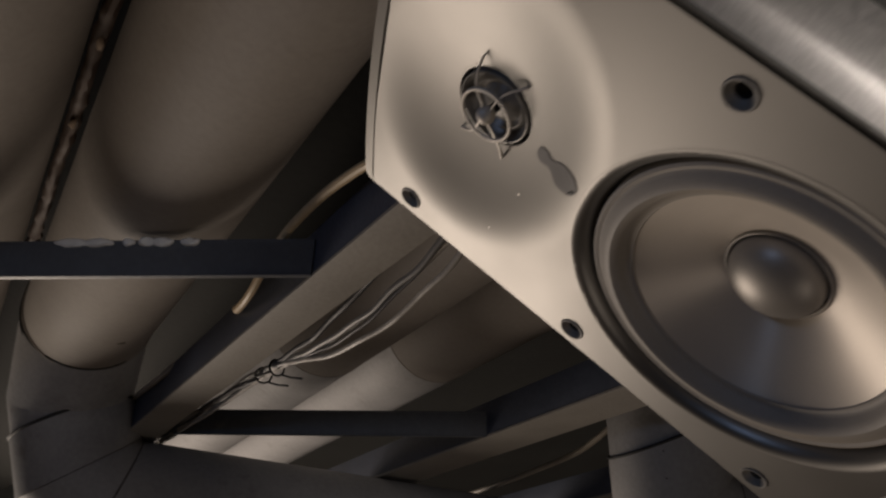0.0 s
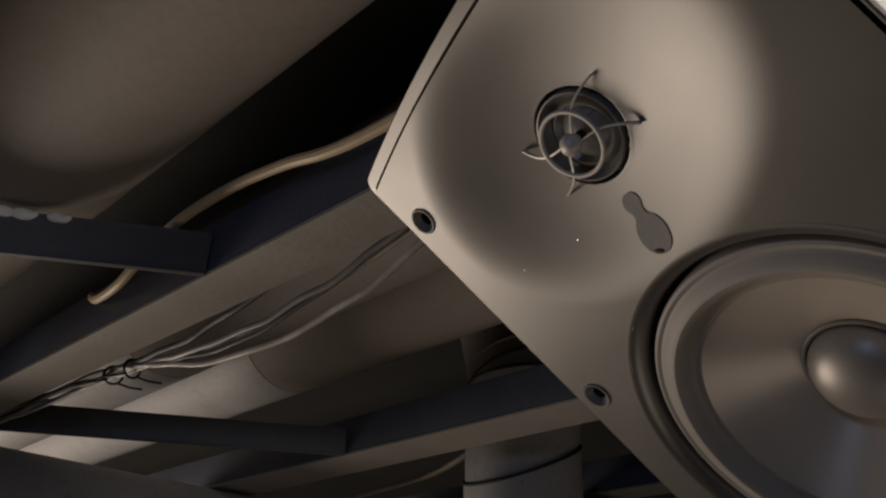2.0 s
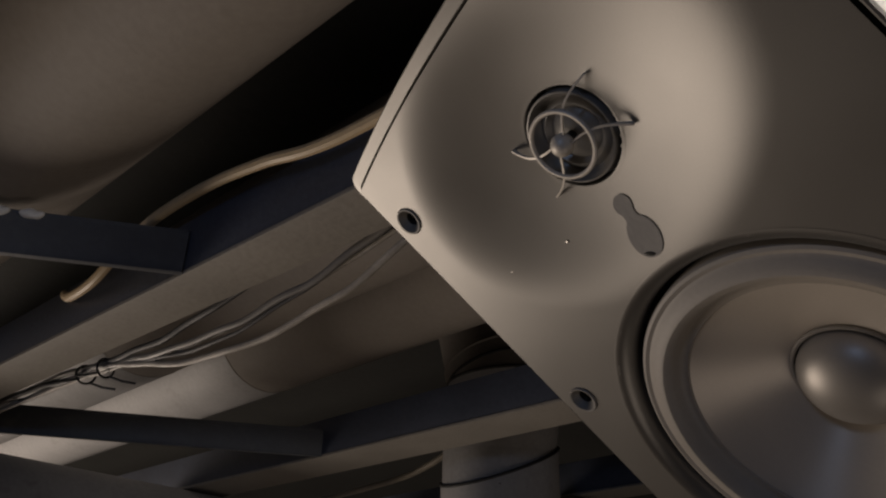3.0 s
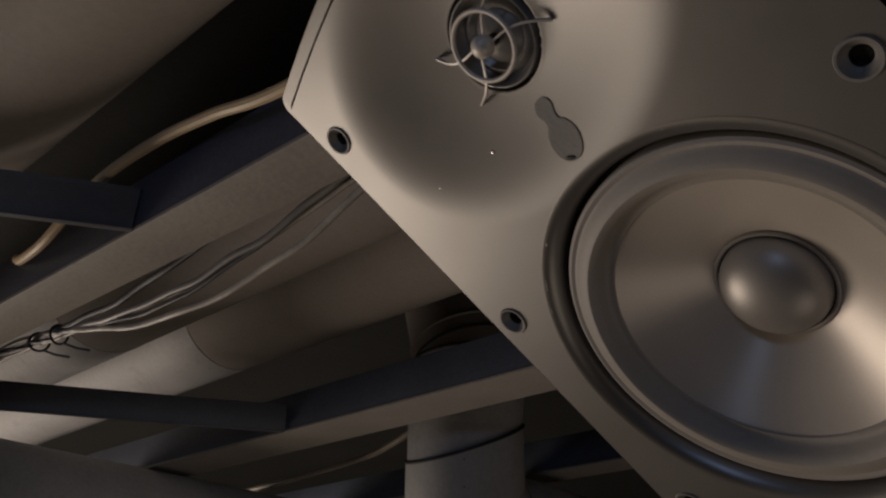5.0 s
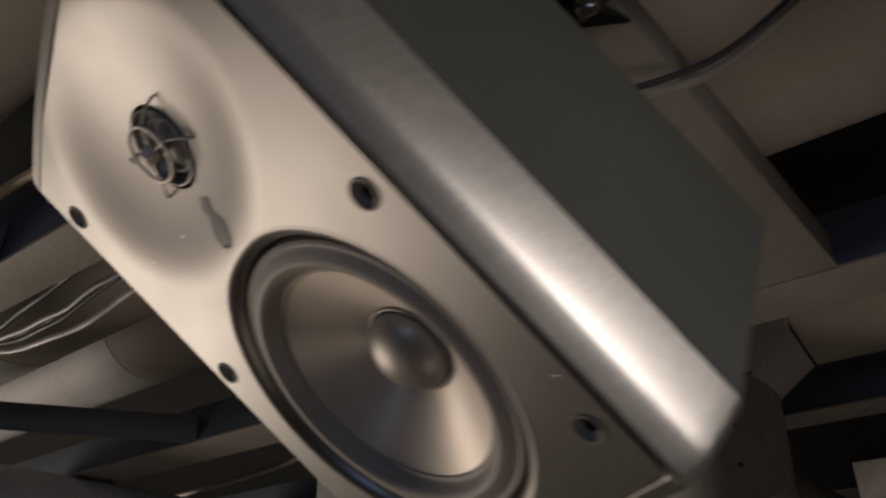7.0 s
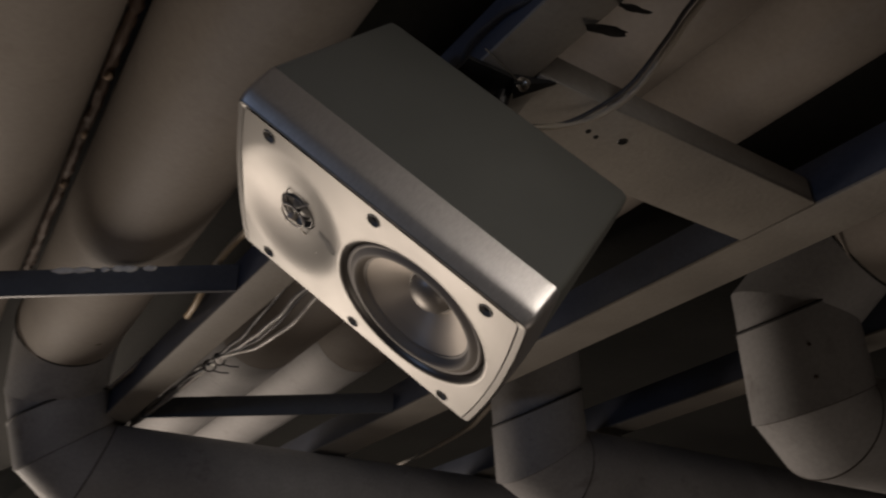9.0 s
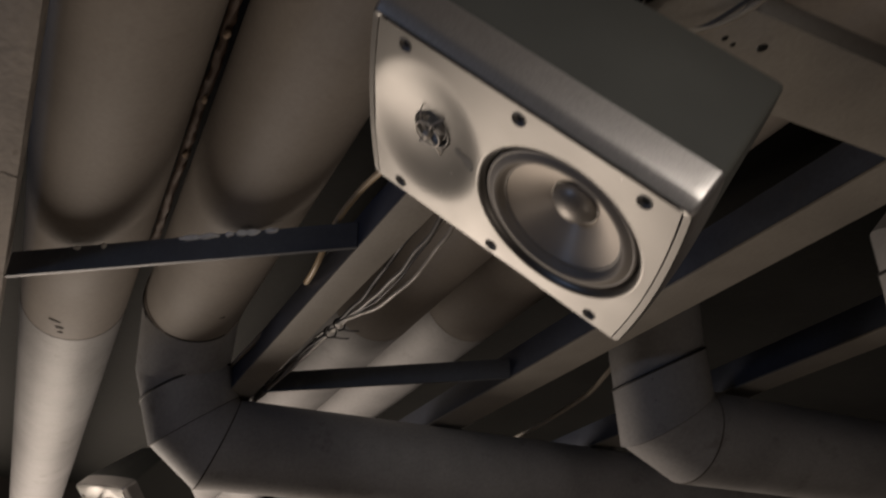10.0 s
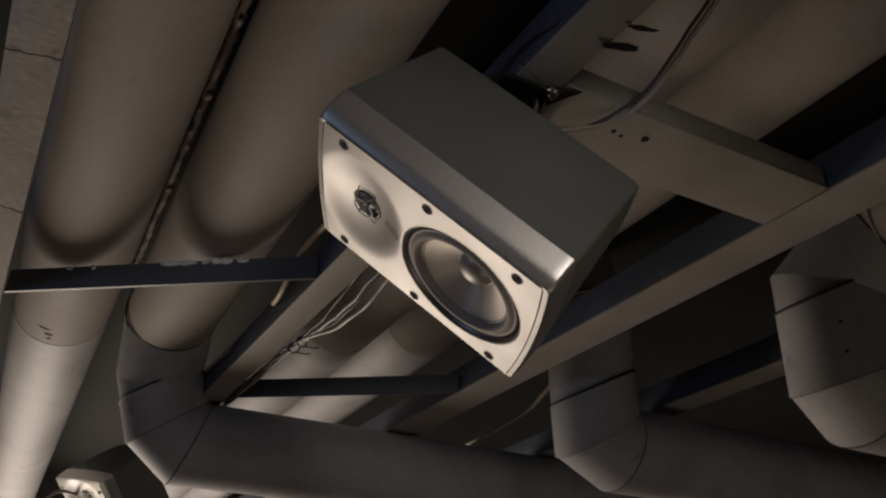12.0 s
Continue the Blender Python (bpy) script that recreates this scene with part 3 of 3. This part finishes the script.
cable([(0.490, 0.190, 2.690), (0.526, 0.175, 2.700), (0.547, 0.151, 2.705), (0.562, 0.119, 2.718), (0.566, 0.075, 2.740), (0.568, 0.044, 2.758), (0.575, -0.02, 2.785), (0.60, -0.10, 2.775)], 0.0032, CABLE, "pale grey speaker cable drooping from the ducts")
cable([(0.486, 0.194, 2.694), (0.520, 0.178, 2.700), (0.541, 0.150, 2.709), (0.556, 0.116, 2.722), (0.560, 0.070, 2.745), (0.562, 0.040, 2.763), (0.570, -0.02, 2.788), (0.60, -0.11, 2.777)], 0.0022, CABLE_D, "thin black cable beside the speaker cable")
cable([(0.442, -0.368, 2.768), (0.470, 0.212, 2.746), (0.472, 0.505, 2.718), (0.480, 0.622, 2.694), (0.482, 0.732, 2.686), (0.479, 0.832, 2.690), (0.469, 0.932, 2.708), (0.465, 0.994, 2.716), (0.460, 1.192, 2.722), (0.452, 1.362, 2.728), (0.442, 1.832, 2.743)], 0.0032, CABLE_W, "pale crinkled cable sagging beside a steel beam", "beam cables", 0.0035)
cable([(0.438, -0.368, 2.773), (0.466, 0.212, 2.753), (0.468, 0.520, 2.734), (0.471, 0.632, 2.716), (0.472, 0.752, 2.705), (0.470, 0.862, 2.708), (0.467, 0.952, 2.714), (0.463, 0.998, 2.719), (0.457, 1.132, 2.728), (0.450, 1.362, 2.734), (0.438, 1.832, 2.748)], 0.0034, CABLE_G, "grey cable strapped along a steel beam", "beam cables", 0.0045)
cable([(0.434, -0.368, 2.778), (0.462, 0.212, 2.757), (0.464, 0.532, 2.746), (0.464, 0.732, 2.730), (0.464, 0.882, 2.722), (0.463, 0.992, 2.723), (0.458, 1.082, 2.719), (0.452, 1.232, 2.730), (0.442, 1.832, 2.750)], 0.0035, CABLE_D, "black cable strapped along a steel beam", "beam cables", 0.0045)
cable([(0.472, 0.212, 2.753), (0.475, 0.552, 2.726), (0.477, 0.712, 2.708), (0.475, 0.852, 2.704), (0.467, 0.992, 2.714), (0.456, 1.252, 2.720), (0.444, 1.832, 2.738)], 0.0024, CABLE_W, "thin pale cable in a bundle by a beam", "beam cables", 0.0035)
cable([(0.470, 0.212, 2.755), (0.472, 0.532, 2.730), (0.474, 0.732, 2.700), (0.472, 0.852, 2.700), (0.466, 0.992, 2.716), (0.458, 1.232, 2.722), (0.446, 1.832, 2.740)], 0.0020, CABLE_D, "thin black cable in a bundle by a beam", "beam cables", 0.004)


def tie(p, ang):
    p = Vector(p)
    ob = empty("cable_tie", Matrix.Translation(p))
    part("strap", torus(0.0105, 0.0014, 0, 24, 6), BLACKP, ob).rotation_euler = (radians(90), 0, radians(ang))
    part("tail", tube([(0.006, 0, -0.008), (0.018, -0.008, -0.012), (0.030, -0.016, -0.013)], 0.0014, 6), BLACKP, ob)
    part("tail", tube([(-0.006, 0, -0.006), (-0.014, 0.010, -0.009), (-0.022, 0.022, -0.010)], 0.0014, 6), BLACKP, ob)
    return tagged(ob, "black plastic cable tie with loose ends", "cable tie", "cable ties")


tie((0.466, 0.994, 2.717), 8)
tie((0.464, 1.037, 2.719), -12)

cable([(0.405, 0.30, 2.765), (0.392, 0.515, 2.757), (0.384, 0.608, 2.770), (0.379, 0.675, 2.776), (0.377, 0.751, 2.776), (0.379, 0.811, 2.768), (0.382, 0.872, 2.752), (0.388, 0.935, 2.757), (0.400, 0.985, 2.780), (0.420, 1.03, 2.800)], 0.0048, CABLE_Y, "yellowed pale cable running along a beam")
cable([(0.425, 1.08, 2.792), (0.410, 1.15, 2.790), (0.390, 1.22, 2.776), (0.379, 1.27, 2.765), (0.375, 1.45, 2.776), (0.366, 1.9, 2.79)], 0.0045, CABLE, "pale cable end hanging beside a beam")
cable([(1.137, 1.581, 2.735), (1.134, 1.45, 2.736), (1.133, 1.35, 2.740), (1.113, 1.182, 2.742), (1.088, 1.09, 2.746), (1.080, 1.03, 2.76)], 0.0052, CABLE, "pale cable hanging behind a duct elbow")


# ---- lamp beside the second loudspeaker ----
def bulb_lamp(at, label):
    ob = empty("bulb_lamp", Matrix.Translation(at))
    bulb = part("bulb", lathe([(0, -0.026), (0.012, -0.0235), (0.021, -0.015), (0.0245, -0.002), (0.021, 0.012), (0.013, 0.024), (0.0105, 0.030)], 36), GLOW, ob, "glowing white bulb")
    bulb.visible_shadow = False
    bulb.matrix_basis = Matrix.Rotation(math.pi, 4, "X")
    part("socket", lathe([(0.0100, -0.030), (0.0150, -0.031), (0.0160, -0.060), (0.0110, -0.072), (0, -0.073)], 28), BLACKP, ob)
    return tagged(ob, label, "lamp")


bulb_lamp(LAMP, "small lit bulb on a white cable under a duct")
cable([(0.045, 1.95, 2.382), (0.075, 1.93, 2.375), (0.10, 1.92, 2.45), (0.115, 1.925, 2.52), (0.138, 1.935, 2.560), (0.165, 1.96, 2.575), (0.20, 2.02, 2.58)], 0.0045, CABLE, "white cable between the lamp and a loudspeaker")

cable([(0.455, -0.35, 2.775), (0.440, -0.10, 2.752), (0.425, 0.072, 2.737), (0.416, 0.131, 2.747), (0.414, 0.181, 2.744), (0.425, 0.24, 2.715), (0.440, 0.26, 2.690)], 0.0028, CABLE_D, "thin black cable looping past the bracket")


# ---- small marks and debris ----
def flake(name, centre, size, mat, label, category, normal=(0, 0, -1), seed=1):
    """A thin torn or crusted patch, rough at its edge."""
    bm = bmesh.new()
    n = 26
    rim, mid = [], []
    for k in range(n):
        a = 2 * math.pi * k / n
        w = 1 + 0.45 * noise.noise(Vector((math.cos(a) * 1.7 + seed, math.sin(a) * 1.7, seed * 3.1)))
        rim.append(bm.verts.new((size[0] * w * math.cos(a), size[1] * w * math.sin(a), 0)))
        mid.append(bm.verts.new((0.8 * size[0] * w * math.cos(a), 0.8 * size[1] * w * math.sin(a), size[2])))
    top = bm.verts.new((0, 0, size[2] * 1.1))
    for k in range(n):
        j = (k + 1) % n
        bm.faces.new((rim[k], rim[j], mid[j], mid[k]))
        bm.faces.new((mid[k], mid[j], top))
    bm.faces.new(rim[::-1])
    ob = link(name, bm, mat)
    ob.matrix_world = Matrix.Translation(centre) @ Vector(normal).to_track_quat("Z", "X").to_matrix().to_4x4()
    return tagged(ob, label, category)


def on_duct(x0, z0, r, y, ang):
    """A point on a duct's skin, ang degrees from straight down."""
    a = radians(ang)
    d = Vector((math.sin(a), 0, -math.cos(a)))
    return Vector((x0, y, z0)) + r * d, d


for k, (y, ang, w, h) in enumerate(((1.335, -14, 0.013, 0.004), (1.362, -8, 0.008, 0.007), (1.385, -6, 0.006, 0.005))):
    p, d = on_duct(0.047, REST + 0.1, 0.0992, y, ang)
    flake("dirt_mark", p, (w, h, 0.0008), RUST_D, "dark smear of dirt on a painted duct", "dirt", d, k + 2)
for k, (y, ang, w, h) in enumerate(((1.20, 24, 0.006, 0.004),)):
    p, d = on_duct(0.266, REST + 0.097, 0.0962, y, ang)
    flake("dirt_mark", p, (w, h, 0.0006), RUST_D, "dark smear of dirt on a painted duct", "dirt", d, k + 9)

# rusty hanger strap and crumbs in the gap between the two left ducts
bm = tube([(0.157 + 0.002 * noise.noise(Vector((0, y * 9, 0))), y, 2.880 + 0.004 * noise.noise(Vector((3, y * 14, 0)))) for y in (-0.6 + 0.012 * k for k in range(150))], [0.007 + 0.0035 * noise.noise(Vector((7, k * 0.9, 0))) for k in range(150)], 10)
for v in bm.verts:
    v.co += 0.003 * noise.noise_vector(v.co * 90)
tagged(link("pipe_packing", bm, RUST), "rusty crumbling packing wedged between two ducts", "packing")
rng = random.Random(11)
for k in range(4):
    y = 0.38 + 0.15 * k + 0.03 * rng.random()
    bm = bmesh.new()
    bmesh.ops.create_icosphere(bm, subdivisions=2, radius=0.004 + 0.003 * rng.random(), matrix=Matrix.Translation((0, 0, 0)) @ Matrix.Diagonal((0.7, 1.6, 0.8, 1)))
    for v in bm.verts:
        v.co += 0.003 * noise.noise_vector(v.co * 120 + Vector((k, 0, 0)))
    ob = link("mortar_crumb", bm, CRUMB)
    ob.location = (0.158, y, 2.872)
    tagged(ob, "pale crumb of mortar stuck between two ducts", "crumb", "mortar crumbs")

# black patches in place of the dark openings on the beam above the bracket
for k, (p, size) in enumerate((((0.487, 0.075, 2.7195), (0.026, 0.006, 0.001)), ((0.488, 0.045, 2.7195), (0.020, 0.004, 0.001)))):
    flake("dark_slit", p, size, BLACKP, "dark slit at the edge of a beam", "tape", (0.3, 0, -1), 21 + k)

# white panel farther along the ducts
panel = empty("white_panel", Matrix.Translation((2.0, 0.27, 2.70)))
part("sheet", box((0, -0.10, -0.045), (0.008, 0.155, 0.09), 0.002), CHIP, panel)
part("hanger", box((0.001, 0.02, 0.0905), (0.005, 0.03, 0.40), 0.001), BRACE, panel)
tagged(panel, "plain white panel hung among the ducts", "panel")
